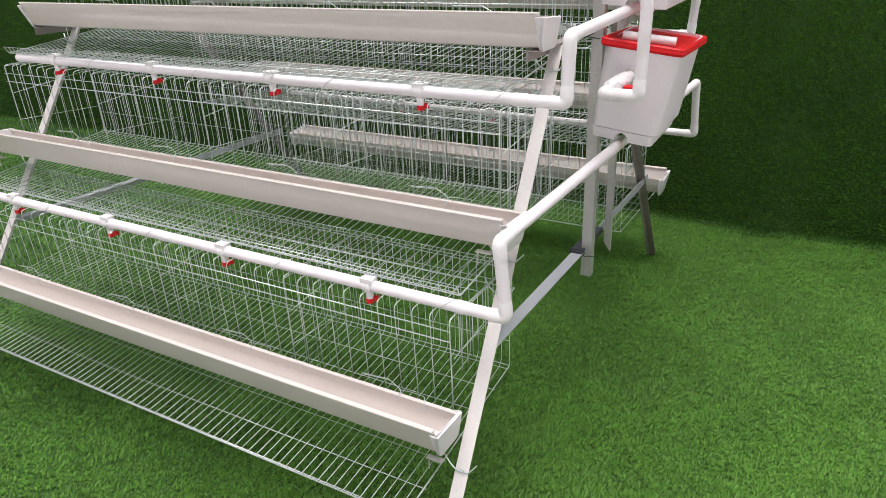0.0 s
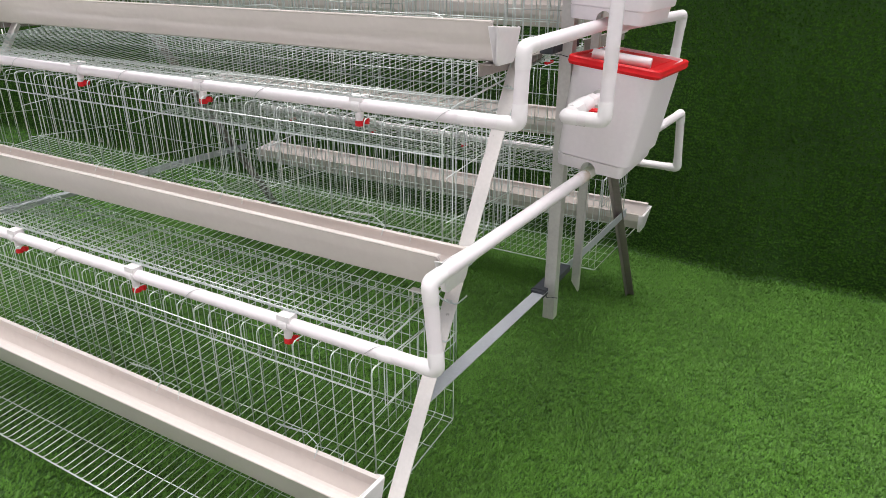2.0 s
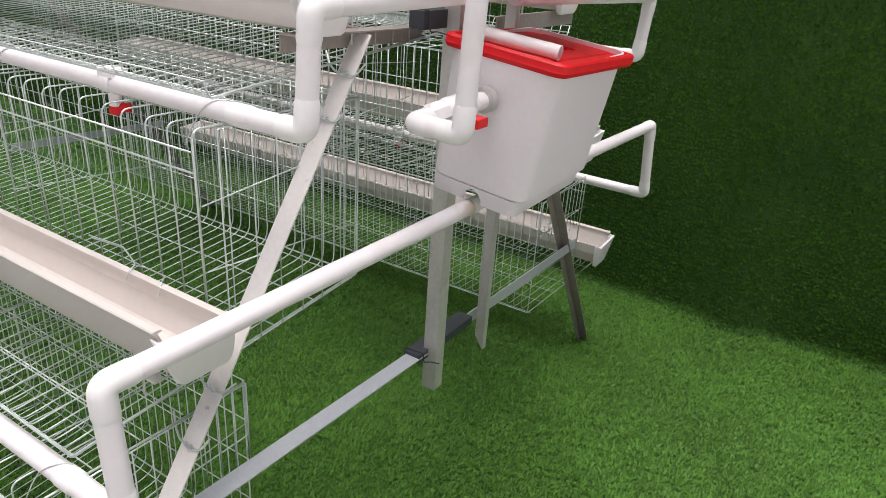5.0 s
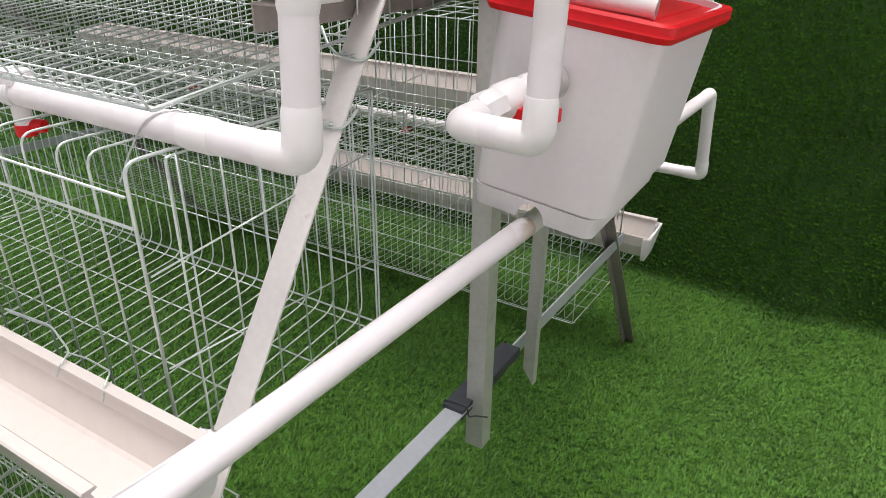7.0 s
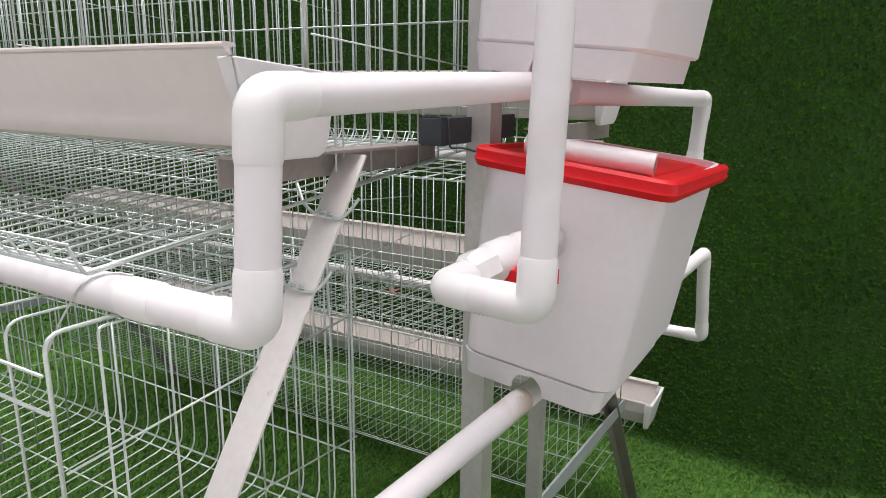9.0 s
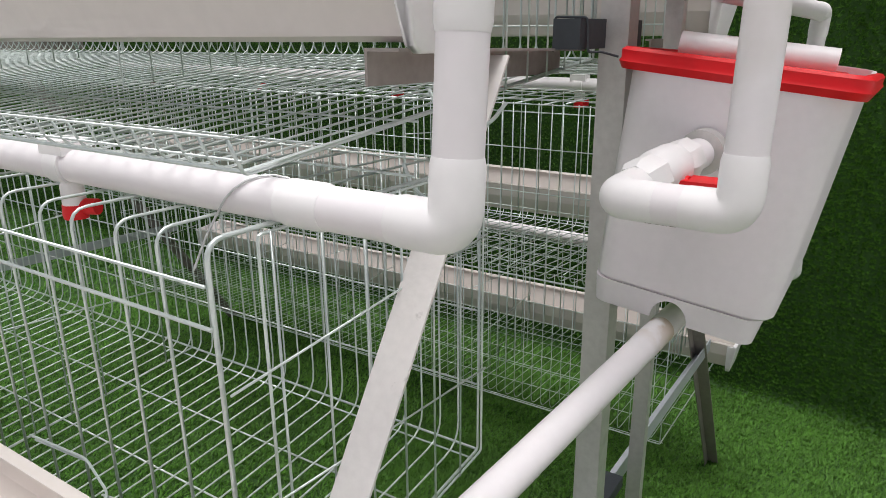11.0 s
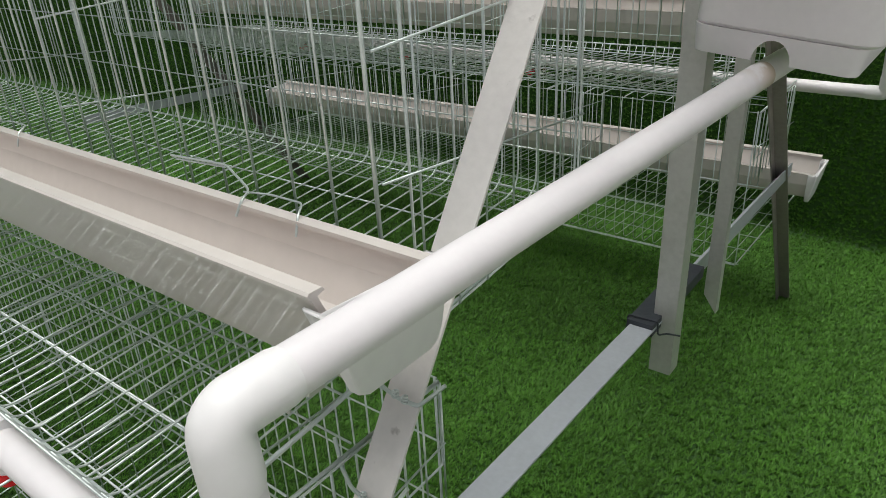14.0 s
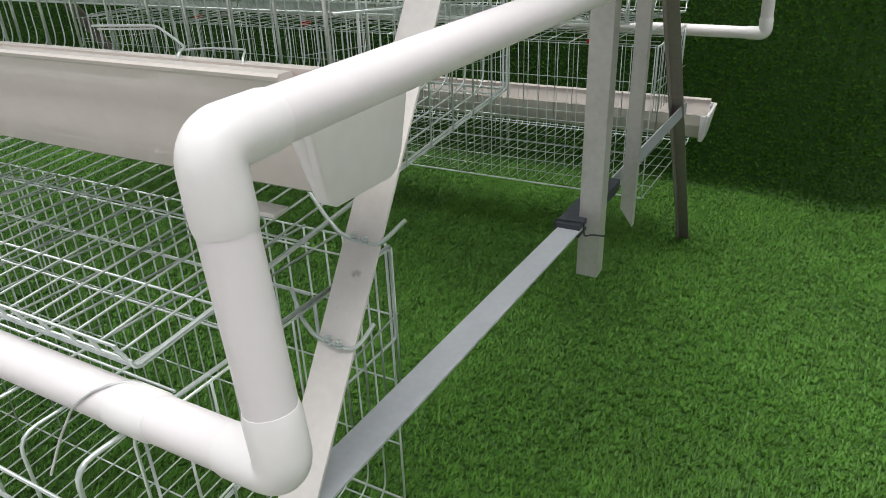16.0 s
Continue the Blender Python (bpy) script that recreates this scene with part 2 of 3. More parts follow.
def blades(name, count, x_range, s_range, height, seed, label, wide=0.0013, simple=False, lie=0.0, tuft=0.0):
    """Turf blades on the sheet; s runs along the ground and then up the wall."""
    rng = np.random.default_rng(seed)
    x = rng.uniform(*x_range, count)
    s = rng.uniform(*s_range, count)
    tall = np.ones(count)
    if tuft:
        # blades stand in stitched tufts, a little off their rows and of uneven height
        i, j = np.floor(x / tuft), np.floor(s / (tuft * 1.15))
        one, two, three = [np.mod(np.sin(i * a + j * b) * 43758.5453, 1.0) for a, b in ((12.9898, 78.233), (39.346, 11.135), (73.156, 52.235))]
        x = (i + 0.15 + 0.7 * one) * tuft + rng.normal(0, 0.135 * tuft, count)
        s = (j + 0.15 + 0.7 * two) * tuft * 1.15 + rng.normal(0, 0.135 * tuft, count)
        s = np.clip(s, s_range[0], s_range[1])
        tall = 0.55 + 0.85 * three
    flat = WALL_Y - BEND
    arc = BEND * math.pi / 2
    ang = np.clip((s - flat) / arc, 0, 1) * math.pi / 2
    y = np.where(s < flat, s, flat + BEND * np.sin(ang))
    z = np.where(s < flat, 0, np.where(s < flat + arc, BEND - BEND * np.cos(ang), BEND + s - flat - arc))
    y = y - np.where(s >= flat, rumple(x) * np.exp(-z / 0.22), 0)
    base = np.stack([x, y, z], 1)
    nrm = np.stack([np.zeros(count), -np.sin(ang), np.cos(ang)], 1)
    along = np.stack([np.zeros(count), np.cos(ang), np.sin(ang)], 1)
    # patches in which the pile lies a little flatter and to one side
    swell = np.sin(x * 9.1 + 2 * np.sin(s * 5.3 + seed)) + np.sin(s * 11.7 + 2 * np.sin(x * 6.1)) + 0.7 * np.sin(x * 23 + s * 19)
    turn = rng.uniform(0, 2 * np.pi, count)
    ux = np.array([1.0, 0, 0])
    d = np.cos(turn)[:, None] * ux + np.sin(turn)[:, None] * along
    w = -np.sin(turn)[:, None] * ux + np.cos(turn)[:, None] * along
    comb = (0.14 + 0.31 * np.sin(ang))[:, None] * ux + (0.42 - 0.20 * np.sin(ang))[:, None] * along + (np.cos(swell)[:, None] * ux + np.sin(swell)[:, None] * along) * 0.12
    h = (height * tall * rng.uniform(0.65, 1.15, count) * (1 + 0.03 * swell))[:, None]
    lean = np.clip(rng.uniform(0.15, 0.95, count) + lie + 0.02 * swell, 0.05, 1.5)[:, None]
    wd = (wide * rng.uniform(0.8, 1.4, count))[:, None]
    sag = np.stack([np.zeros(count), np.zeros(count), 0.22 * np.sin(ang)], 1) * h
    mid = base + nrm * h * 0.55 + (d + comb) * h * lean * 0.35 + sag * 0.4
    tip = base + nrm * h * (1.0 - 0.25 * lean) + (d + comb) * h * lean + sag
    i = np.arange(count)
    me = bpy.data.meshes.new(name)
    if simple:
        v = np.concatenate([base - w * wd, base + w * wd, tip])
        faces = [np.stack([i, i + count, i + 2 * count], 1)]
    else:
        v = np.concatenate([base - w * wd, base + w * wd, mid - w * wd * 0.9, mid + w * wd * 0.9, tip])
        faces = [np.stack([i, i + count, i + 3 * count, i + 2 * count], 1), np.stack([i + 2 * count, i + 3 * count, i + 4 * count], 1)]
    me.vertices.add(len(v))
    me.vertices.foreach_set("co", v.astype(np.float32).ravel())
    corners = np.concatenate([f.ravel() for f in faces])
    me.loops.add(len(corners))
    me.loops.foreach_set("vertex_index", corners.astype(np.int32))
    sizes = np.concatenate([np.full(len(f), f.shape[1]) for f in faces])
    me.polygons.add(len(sizes))
    me.polygons.foreach_set("loop_start", (np.cumsum(sizes) - sizes).astype(np.int32))
    me.update(calc_edges=True)
    me.validate()
    me.materials.append(BLADE)
    return tagged(new(name, me), label, "artificial grass", kind="stuff")


blades("turf_pile", 700000, (-0.75, 1.0), (-0.95, WALL_Y - BEND), 0.0108, 3, "short bright green artificial grass pile on the ground", 0.0012, True, lie=0.28, tuft=0.0084)
blades("turf_pile_outer", 90000, (1.0, 1.3), (-1.25, WALL_Y - BEND), 0.011, 13, "green artificial grass pile beyond the stand", 0.0016, True, lie=0.28, tuft=0.0084)
blades("turf_pile_before", 110000, (-0.75, 1.0), (-1.25, -0.95), 0.011, 14, "green artificial grass pile before the stand", 0.0014, True, lie=0.28, tuft=0.0084)
blades("turf_pile_under_cages", 330000, (-2.6, -0.75), (-1.25, WALL_Y - BEND), 0.012, 8, "green artificial grass pile in the shade of the cages", 0.0016, True, lie=0.25, tuft=0.0105)
blades("turf_pile_far", 90000, (-9.0, -2.6), (-1.25, WALL_Y - BEND), 0.016, 4, "green artificial grass pile further along the wall", 0.0035, True)
blades("turf_pile_wall_end", 260000, (-7.0, -2.6), (WALL_Y - BEND, WALL_Y + 2.2), 0.012, 15, "dark green artificial grass pile at the far end of the wall", 0.0022, True)
blades("turf_pile_front", 60000, (-9.0, 1.3), (-1.45, -1.25), 0.014, 9, "green artificial grass pile in front of the cages", 0.0022, True)
blades("turf_pile_wall", 330000, (-0.3, 1.3), (WALL_Y - BEND, WALL_Y + 1.45), 0.0105, 5, "dark green artificial grass pile hanging on the wall", 0.0011, True, tuft=0.0120)
blades("turf_pile_wall_far", 230000, (-2.6, -0.3), (WALL_Y - BEND, WALL_Y + 1.45), 0.0105, 6, "dark green artificial grass pile on the wall behind the cages", 0.0012, True, tuft=0.0130)
blades("turf_pile_wall_top", 90000, (-2.6, 1.3), (WALL_Y + 1.45, WALL_Y + 2.2), 0.016, 11, "dark green artificial grass pile high on the wall", 0.0026, True)


# ---- stand ----
def angle_bar(bm, a, b, face, flange, wide, deep, thick=0.0024, cut=0.0):
    """An angle bar from a to b: one leaf along face, the other along flange; cut slants its foot."""
    a, b, face, flange = Vector(a), Vector(b), Vector(face).normalized(), Vector(flange).normalized()
    ring = [(0, 0), (wide, 0), (wide, thick), (thick, thick), (thick, deep), (0, deep)]
    up = (b - a).normalized() * cut
    lo = [bm.verts.new(a + face * u + flange * v + up * (u / wide)) for u, v in ring]
    hi = [bm.verts.new(b + face * u + flange * v) for u, v in ring]
    for i in range(6):
        bm.faces.new((lo[i], lo[(i + 1) % 6], hi[(i + 1) % 6], hi[i]))
    bm.faces.new(lo[::-1])
    bm.faces.new(hi)
    soften(bm, 0.0006, 60, 1)


LEG_FOOT, LEG_TOP = (-0.966, 0.0), (-0.1726, 1.066)
LEG_X = -0.018                  # legs stand a little inside the frames


def leg_x(fx, z):
    """The middle of a front leg, which spreads a little towards its foot."""
    return fx + LEG_X + 0.034 - 0.0446 * z / LEG_TOP[1]


def leg_y(z):
    return LEG_FOOT[0] + (LEG_TOP[0] - LEG_FOOT[0]) * z / LEG_TOP[1]


stand = thing("cage_stand", "galvanised steel A-frame stand carrying tiers of wire cages", "cage stand", (FRAMES[0], CENTRE, 0))
for f, fx in enumerate(FRAMES):
    for rear in (False, True):
        s = -1 if rear else 1
        if f == 0:
            py, px, foot_z = (0.199, 0.016, 0.372) if rear else (0.007, 0.016, 0.371)
            bm = bmesh.new()
            angle_bar(bm, (px, py - 0.010, foot_z), (px, py - 0.010, 1.80), (-1, 0, 0), (0, 1, 0), 0.021 if rear else 0.030, 0.016 if rear else 0.028, cut=0.030 if rear else 0.0)
            part("post", bm, STEEL, stand)
        foot = Vector((fx if rear else leg_x(fx, 0), LEG_FOOT[0] if not rear else 0.998, 0.0))
        top = Vector((fx + LEG_X if rear else leg_x(fx, LEG_TOP[1]), side(LEG_TOP[0], rear) - (0.03 if rear else 0), LEG_TOP[1]))
        way = (top - foot).normalized()
        inward = way.cross(Vector((1, 0, 0))).normalized() * s
        bm = bmesh.new()
        angle_bar(bm, foot + Vector((-0.016, 0, 0)), top + Vector((-0.016, 0, 0)), (1, 0, 0), inward, 0.027 if rear else 0.032, 0.024 if rear else 0.028)
        # rear legs get a darker colour that holds the shade of their undersides
        part("leg", bm, DULL if rear else LEG, stand, "steel leg coloured darker for its shaded underside" if rear else "")
        bm = bmesh.new()
        if rear:
            angle_bar(bm, (fx - 0.002, 0.18, 1.075), (fx - 0.002, side(-0.360, True), 1.074), (0, 0, -1), (-1, 0, 0), 0.030, 0.008)
        else:
            angle_bar(bm, (fx - 0.047, -0.320, 1.0745), (fx - 0.047, 0.004, 1.0675), (0, 0, -1), (1, 0, 0), 0.026, 0.030)
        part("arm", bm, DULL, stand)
        bm = bmesh.new()
        y0, y1 = (-0.610, 0.0) if not rear else (0.165, 0.770)
        za, zb = (0.464, 0.440) if not rear else (0.434, 0.415)
        if rear:
            angle_bar(bm, (fx + 0.000, y0, za), (fx + 0.000, y1, zb), (0, 0, 1), (-1, 0, 0), 0.028, 0.020)
        else:
            angle_bar(bm, (fx - 0.019, y0, za + 0.013), (fx - 0.019, y1, zb + 0.013), (1, 0, 0), (0, 0, -1), 0.032, 0.026)
        part("brace_bar", bm, BRIGHT, stand)
        for tier in (-1, 0):
            yt, zt = STEP_Y * tier, STEP_Z * tier
            bm = bmesh.new()
            box(bm, (fx - 0.056, side(-0.570 + yt, rear) - 0.003, 0.6815 + zt), (fx - 0.018, side(-0.570 + yt, rear) + 0.011, 0.6845 + zt))
            tube(bm, [(fx - 0.053, side(-0.565 + yt, rear), 0.683 + zt), (fx - 0.054, side(-0.565 + yt, rear), 0.648 + zt)], 0.0018, 6)
            part("trough_bracket", bm, STEEL, stand)
    if f == 0:
        for y0, y1, z0, z1, xl, xr in ((-0.035, 0.165, 0.444, 0.461, fx - 0.023, fx + 0.012), (-0.070, 0.110, 1.068, 1.096, fx - 0.020, fx + 0.0075)):
            bm = bmesh.new()
            box(bm, (xl, y0, z0), (xr, y1, z1))
            soften(bm, 0.005)
            wrap = part("rubber_wrap", bm, WRAP, stand, "dark grey rubber wrap round a bar")
            bm = bmesh.new()
            tube(bm, rounded([(xl - 0.002, y0 + 0.006, z0 - 0.002), (xl - 0.002, y0 + 0.008, z1 + 0.002), (xr + 0.002, y0 + 0.012, z1 + 0.001), (xr + 0.003, y0 + 0.014, z0 - 0.003), (xr + 0.012, y0 + 0.022, z0 - 0.002), (xr + 0.026, y0 + 0.034, z0 - 0.007)], 0.004), 0.0012, 6)
            part("cable_tie", bm, WRAP, wrap)


# ---- wire cages ----
def shared(name, me, parent, offset=(0, 0, 0)):
    """One more wire on a mesh that alike wires share."""
    ob = new(name, me)
    ob.parent = parent
    ob.matrix_parent_inverse = parent.matrix_basis.inverted() if parent.parent is None else Matrix()
    ob.matrix_basis = Matrix.Translation(offset)
    return ob


def wire_mesh(name, pts, r, n=6, round_r=0.0):
    bm = bmesh.new()
    tube(bm, rounded(pts, round_r) if round_r else pts, r, n)
    me = bpy.data.meshes.new(name)
    bm.to_mesh(me)
    bm.free()
    me.materials.append(WIRE)
    for p in me.polygons:
        p.use_smooth = True
    return me


def loop(bm, pts, r):
    """A closed frame of one bent wire."""
    pts = [Vector(p) for p in pts]
    tube(bm, rounded([pts[0].lerp(pts[1], 0.5)] + pts[1:] + [pts[0], pts[0].lerp(pts[1], 0.501)], 0.004, 2), r, 6)


BACK, FRONT = -0.166, -0.470
Z_BACK, Z_STOP, Z_TOP = 0.672, 0.624, 0.974


def build_cage(tier, rear):
    dy, dz = STEP_Y * tier, STEP_Z * tier
    Y_STOP = -0.672 if tier == 0 and not rear else -0.690
    low_back = Z_BACK - (0.026 if rear and tier == -1 else 0.0)

    def floor_z(y):
        return low_back + (low_back - Z_STOP) / (BACK + 0.690) * (y - BACK)

    def at(x, y, z):
        return (x, side(y + dy, rear), z + dz)

    cage = thing("wire_cage", ("lower", "middle", "upper")[tier + 1] + " galvanised wire mesh poultry cage with sloping floor", "wire cage", at(RIGHT, -0.32, 0.66), "tiered wire cages")
    nx = round((RIGHT - LEFT) / PITCH)
    rnd = random.Random(7 + tier + (10 if rear else 0))

    # floor running on to the egg stop
    bm = bmesh.new()
    loop(bm, [at(RIGHT, BACK, low_back), at(LEFT, BACK, low_back), at(LEFT, Y_STOP, Z_STOP + 0.002), at(RIGHT, Y_STOP, Z_STOP + 0.002)], 0.0015)
    floor = part("floor_mesh", bm, WIRE, cage)
    styles = []
    for k in range(5):
        j = rnd.uniform(-0.002, 0.002)
        styles.append(wire_mesh("floor_wire", [at(j, BACK + rnd.uniform(-0.002, 0.002), Z_TOP), at(0, BACK, low_back), at(-j, Y_STOP, Z_STOP), at(-j, Y_STOP - 0.010, Z_STOP + 0.022)], 0.0010, 6, 0.026))
    for i in range(1, 2 * nx + 1):
        shared("floor_wire", rnd.choice(styles), floor, (RIGHT - i * PITCH / 2 + (rnd.uniform(-0.0012, 0.0012) if i else 0), 0, 0))
    lines = [(BACK - 0.012 - j * 0.0855, None) for j in range(6)] + [(Y_STOP - 0.004, Z_STOP + 0.009), (Y_STOP - 0.011, Z_STOP + 0.023)]
    for y, z in lines:
        zz = floor_z(y) - 0.0025 if z is None else z
        shared("long_wire", wire_mesh("long_wire", [at(RIGHT + 0.004, y, zz), at((RIGHT + LEFT) / 2, y, zz - rnd.uniform(0.0005, 0.0025)), at(LEFT - 0.004, y, zz)], 0.0010), floor)
    # back and roof rails
    for z in (0.745, 0.825, 0.900, Z_TOP - 0.002):
        shared("back_rail", wire_mesh("back_rail", [at(RIGHT, BACK + 0.0026, z), at(LEFT, BACK + 0.0026, z)], 0.0010), cage)
    for j in range(4):
        y = FRONT + 0.07 + j * 0.065
        shared("roof_rail", wire_mesh("roof_rail", [at(RIGHT, y, Z_TOP + 0.0025), at(LEFT, y, Z_TOP + 0.0025)], 0.0010), cage)
    # front grille, its bars turning back over the roof
    bm = bmesh.new()
    tube(bm, [at(RIGHT + 0.002, FRONT - 0.0035, 0.922), at(LEFT, FRONT - 0.0035, 0.921)], 0.0014, 6)
    grille = part("front_grille", bm, WIRE, cage)
    for z, r in ((0.948, 0.0013), (0.712, 0.0012)):
        shared("grille_rail", wire_mesh("grille_rail", [at(RIGHT, FRONT - 0.0035, z), at(LEFT, FRONT - 0.0035, z)], r), grille)
    styles = []
    for k in range(6):
        zt, lean, r = Z_TOP + 0.001 + rnd.uniform(-0.003, 0.003), rnd.uniform(-0.005, 0.005), 0.0012
        styles.append(wire_mesh("grille_bar", [at(rnd.uniform(-0.002, 0.002), FRONT + 0.003, 0.704), at(0, FRONT + rnd.uniform(-0.002, 0.002), zt), at(lean, BACK, zt - 0.002)], r, 6, 0.013))
    for i in range(1, nx + 1):
        shared("grille_bar", rnd.choice(styles), grille, (RIGHT - i * PITCH + rnd.uniform(-0.002, 0.002), 0, 0))
    shared("floor_wire", wire_mesh("floor_wire", [at(RIGHT, BACK, Z_TOP), at(RIGHT, BACK, low_back), at(RIGHT, Y_STOP, Z_STOP), at(RIGHT, Y_STOP - 0.010, Z_STOP + 0.022)], 0.0013, 6, 0.005), floor)
    shared("end_bar", wire_mesh("end_bar", [at(RIGHT, FRONT + 0.002, 0.696), at(RIGHT, FRONT, Z_TOP), at(RIGHT + 0.004, BACK, Z_TOP - 0.002)], 0.0017, 8, 0.013), grille)
    # end panels and dividers
    cells = 4
    for c in range(cells + 1):
        x = RIGHT + (LEFT - RIGHT) * c / cells + (0.004 if c == 0 else 0)
        low = 0.829 if (c == 0 and tier == -1) else None
        bm = bmesh.new()
        zb = low + 0.048 if low else low_back
        yf = FRONT + (0.034 if c == 0 else 0.004)
        loop(bm, [at(x, BACK, zb), at(x, yf, zb if low else floor_z(yf)), at(x, yf, Z_TOP - 0.004), at(x, BACK, Z_TOP - 0.004)], 0.0012)
        panel = part("side_panel" if c in (0, cells) else "divider", bm, WIRE, cage)
        gap = 0.0265 if low else 0.0435
        for k in range(0 if low else 1, 11 if low else 7):
            y = BACK - k * gap
            shared("panel_wire", wire_mesh("panel_wire", [at(x + 0.002, y, (low if low else floor_z(y))), at(x + 0.002, y, Z_TOP - 0.003)], 0.0010), panel)
        for z0, z1 in ((0.768, 0.790), (0.905, 0.880)):
            if not low or z0 > low:
                shared("panel_rail", wire_mesh("panel_rail", [at(x + 0.004, BACK, z0), at(x + 0.004, FRONT, z1)], 0.0010), panel)
    return cage


for tier in (-1, 0, 1):
    for rear in (False, True):
        build_cage(tier, rear)


# ---- feed troughs ----
TROUGH_END = {-1: -0.026, 0: 0.017, 1: -0.012}
CAP_LONG = 0.022                # how far an end cap reaches over the trough


def build_trough(tier, rear):
    dy, dz = STEP_Y * tier, STEP_Z * tier
    x1, x0 = (0.020 if rear else TROUGH_END[tier]), -1.93

    def shape(outline):
        return [(side(y + dy, rear), z + dz) for y, z in outline]

    trough = thing("feed_trough", "long cream plastic feed trough with white end caps", "feed trough", (x1, side(-0.53 + dy, rear), 0.69 + dz), "feed troughs")
    ring = [(-0.4855, 0.757), (-0.4865, 0.730), (-0.4990, 0.6985), (-0.504, 0.695), (-0.556, 0.696), (-0.5630, 0.700), (-0.5770, 0.738), (-0.5885, 0.7715), (-0.5905, 0.7730), (-0.5910, 0.7750), (-0.5895, 0.7767),
            (-0.5800, 0.7765), (-0.5780, 0.7740), (-0.5840, 0.7725), (-0.5738, 0.740), (-0.5598, 0.703), (-0.554, 0.699), (-0.506, 0.698), (-0.5015, 0.7005), (-0.4900, 0.7305), (-0.489, 0.754), (-0.496, 0.754), (-0.496, 0.757)]
    bm = bmesh.new()
    prism(bm, shape(ring), x0 + 0.005, x1 - 0.005)
    for v in bm.verts:
        # the lip stops short of the cap, the walls lean with its face
        v.co.x += (-1 if v.co.x > -1 else 1) * (0.16 * max(0.0, 0.7665 + dz - v.co.z) + (0.010 if v.co.z > 0.770 + dz else 0.0))
    part("channel", bm, TROUGH, trough, crease=7)
    # white caps pushed over both ends: a short sleeve and a closed face that leans in towards its foot
    hull = [(-0.4815, 0.757), (-0.4825, 0.704), (-0.4865, 0.691), (-0.494, 0.6875), (-0.555, 0.6885), (-0.5645, 0.694), (-0.5915, 0.7665)]
    inner = [(-0.5885, 0.7665), (-0.5615, 0.6965), (-0.554, 0.6915), (-0.495, 0.6905), (-0.4890, 0.6935), (-0.4855, 0.706), (-0.4845, 0.757)]
    for xb, s in ((x1, -1), (x0, 1)):
        bm = bmesh.new()
        prism(bm, shape(hull), xb + s * 0.006, xb)
        prism(bm, shape(hull + inner), xb + s * CAP_LONG, xb + s * 0.006)
        bmesh.ops.remove_doubles(bm, verts=bm.verts, dist=0.0001)
        for v in bm.verts:
            if abs(v.co.x - xb) < 0.007:
                v.co.x += s * 0.16 * (0.7665 + dz - v.co.z)
        soften(bm, 0.0022, 50, 3)
        part("end_cap", bm, CAP, trough, "white plastic end cap")
    if not rear:
        for i in range(4):
            x = -0.185 - 0.455 * i
            bm = bmesh.new()
            pts = [(x - 0.112, -0.478, 0.7740), (x - 0.038, -0.474, 0.7765), (x - 0.003, -0.480, 0.7625), (x + 0.004, -0.494, 0.7605), (x + 0.002, -0.5005, 0.748)]
            tube(bm, rounded([(p[0], p[1] + dy, p[2] + dz) for p in pts], 0.006, 3), 0.0011, 6)
            pts = [(x - 0.106, -0.4775, 0.7715), (x - 0.040, -0.4735, 0.7740)]
            tube(bm, [(p[0], p[1] + dy, p[2] + dz) for p in pts], 0.0009, 6)
            pts = [(x - 0.010, -0.4810, 0.7600), (x + 0.020, -0.4780, 0.7625), (x + 0.060, -0.4800, 0.7640), (x + 0.068, -0.4930, 0.7605), (x + 0.070, -0.4990, 0.746)]
            tube(bm, rounded([(p[0], p[1] + dy, p[2] + dz) for p in pts], 0.005, 3), 0.0009, 6)
            part("wire_clip", bm, WIRE, trough, "bent galvanised wire clip")
    return trough


for tier in (-1, 0, 1):
    for rear in (False, True):
        build_trough(tier, rear)

# wire hooks that hold the cages to the legs
def build_hook(fx, z, seed):
    """A bent wire round the face of a leg, twisted tight in the middle, with both ends standing up."""
    rnd = random.Random(seed)
    x, y = leg_x(fx, z), leg_y(z)
    spread = rnd.uniform(0.9, 1.1)
    pts = [(-0.052 * spread, 0.012, 0.022), (-0.034, 0.003, 0.006), (-0.018, -0.004, 0.000), (0.000, -0.005, -0.003), (0.016, -0.004, -0.003), (0.021, 0.001, 0.002), (0.030 * spread, 0.008, 0.015)]
    bm = bmesh.new()
    tube(bm, rounded([(x + a, y + b, z + c) for a, b, c in pts], 0.004, 3), 0.0017, 8)
    for start, up in ((-0.004, 0.008), (0.005, 0.006)):
        knot = [(start + 0.0024 * math.sin(k * 0.8), -0.0062 - 0.0022 * math.cos(k * 0.8), 0.6 * up - 0.00035 * k) for k in range(22)]
        tube(bm, [(x + a, y + b, z + c) for a, b, c in knot], 0.0008, 5)
    tagged(part("wire_hook", bm, WIRE), "bent galvanised wire hook round a stand leg", "wire hook", "cage hooks")


for fx in FRAMES:
    for k, z in enumerate((0.255, 0.575, 0.637, 0.957, 1.015)):
        build_hook(fx, z, k)


# ---- water pipes ----
PIPE_R, FIT_R = 0.0136, 0.0148


def elbow(parent, corner, a, b, reach=0.038):
    c = Vector(corner)
    u, v = (Vector(a) - c).normalized(), (Vector(b) - c).normalized()
    bm = bmesh.new()
    tube(bm, [c + u * reach] + rounded([c + u * (reach - 0.005), c, c + v * (reach - 0.005)], 0.0125, 10) + [c + v * reach], FIT_R, 28, tip=PIPE_R + 0.0002)
    return part("elbow", bm, CAP, parent)


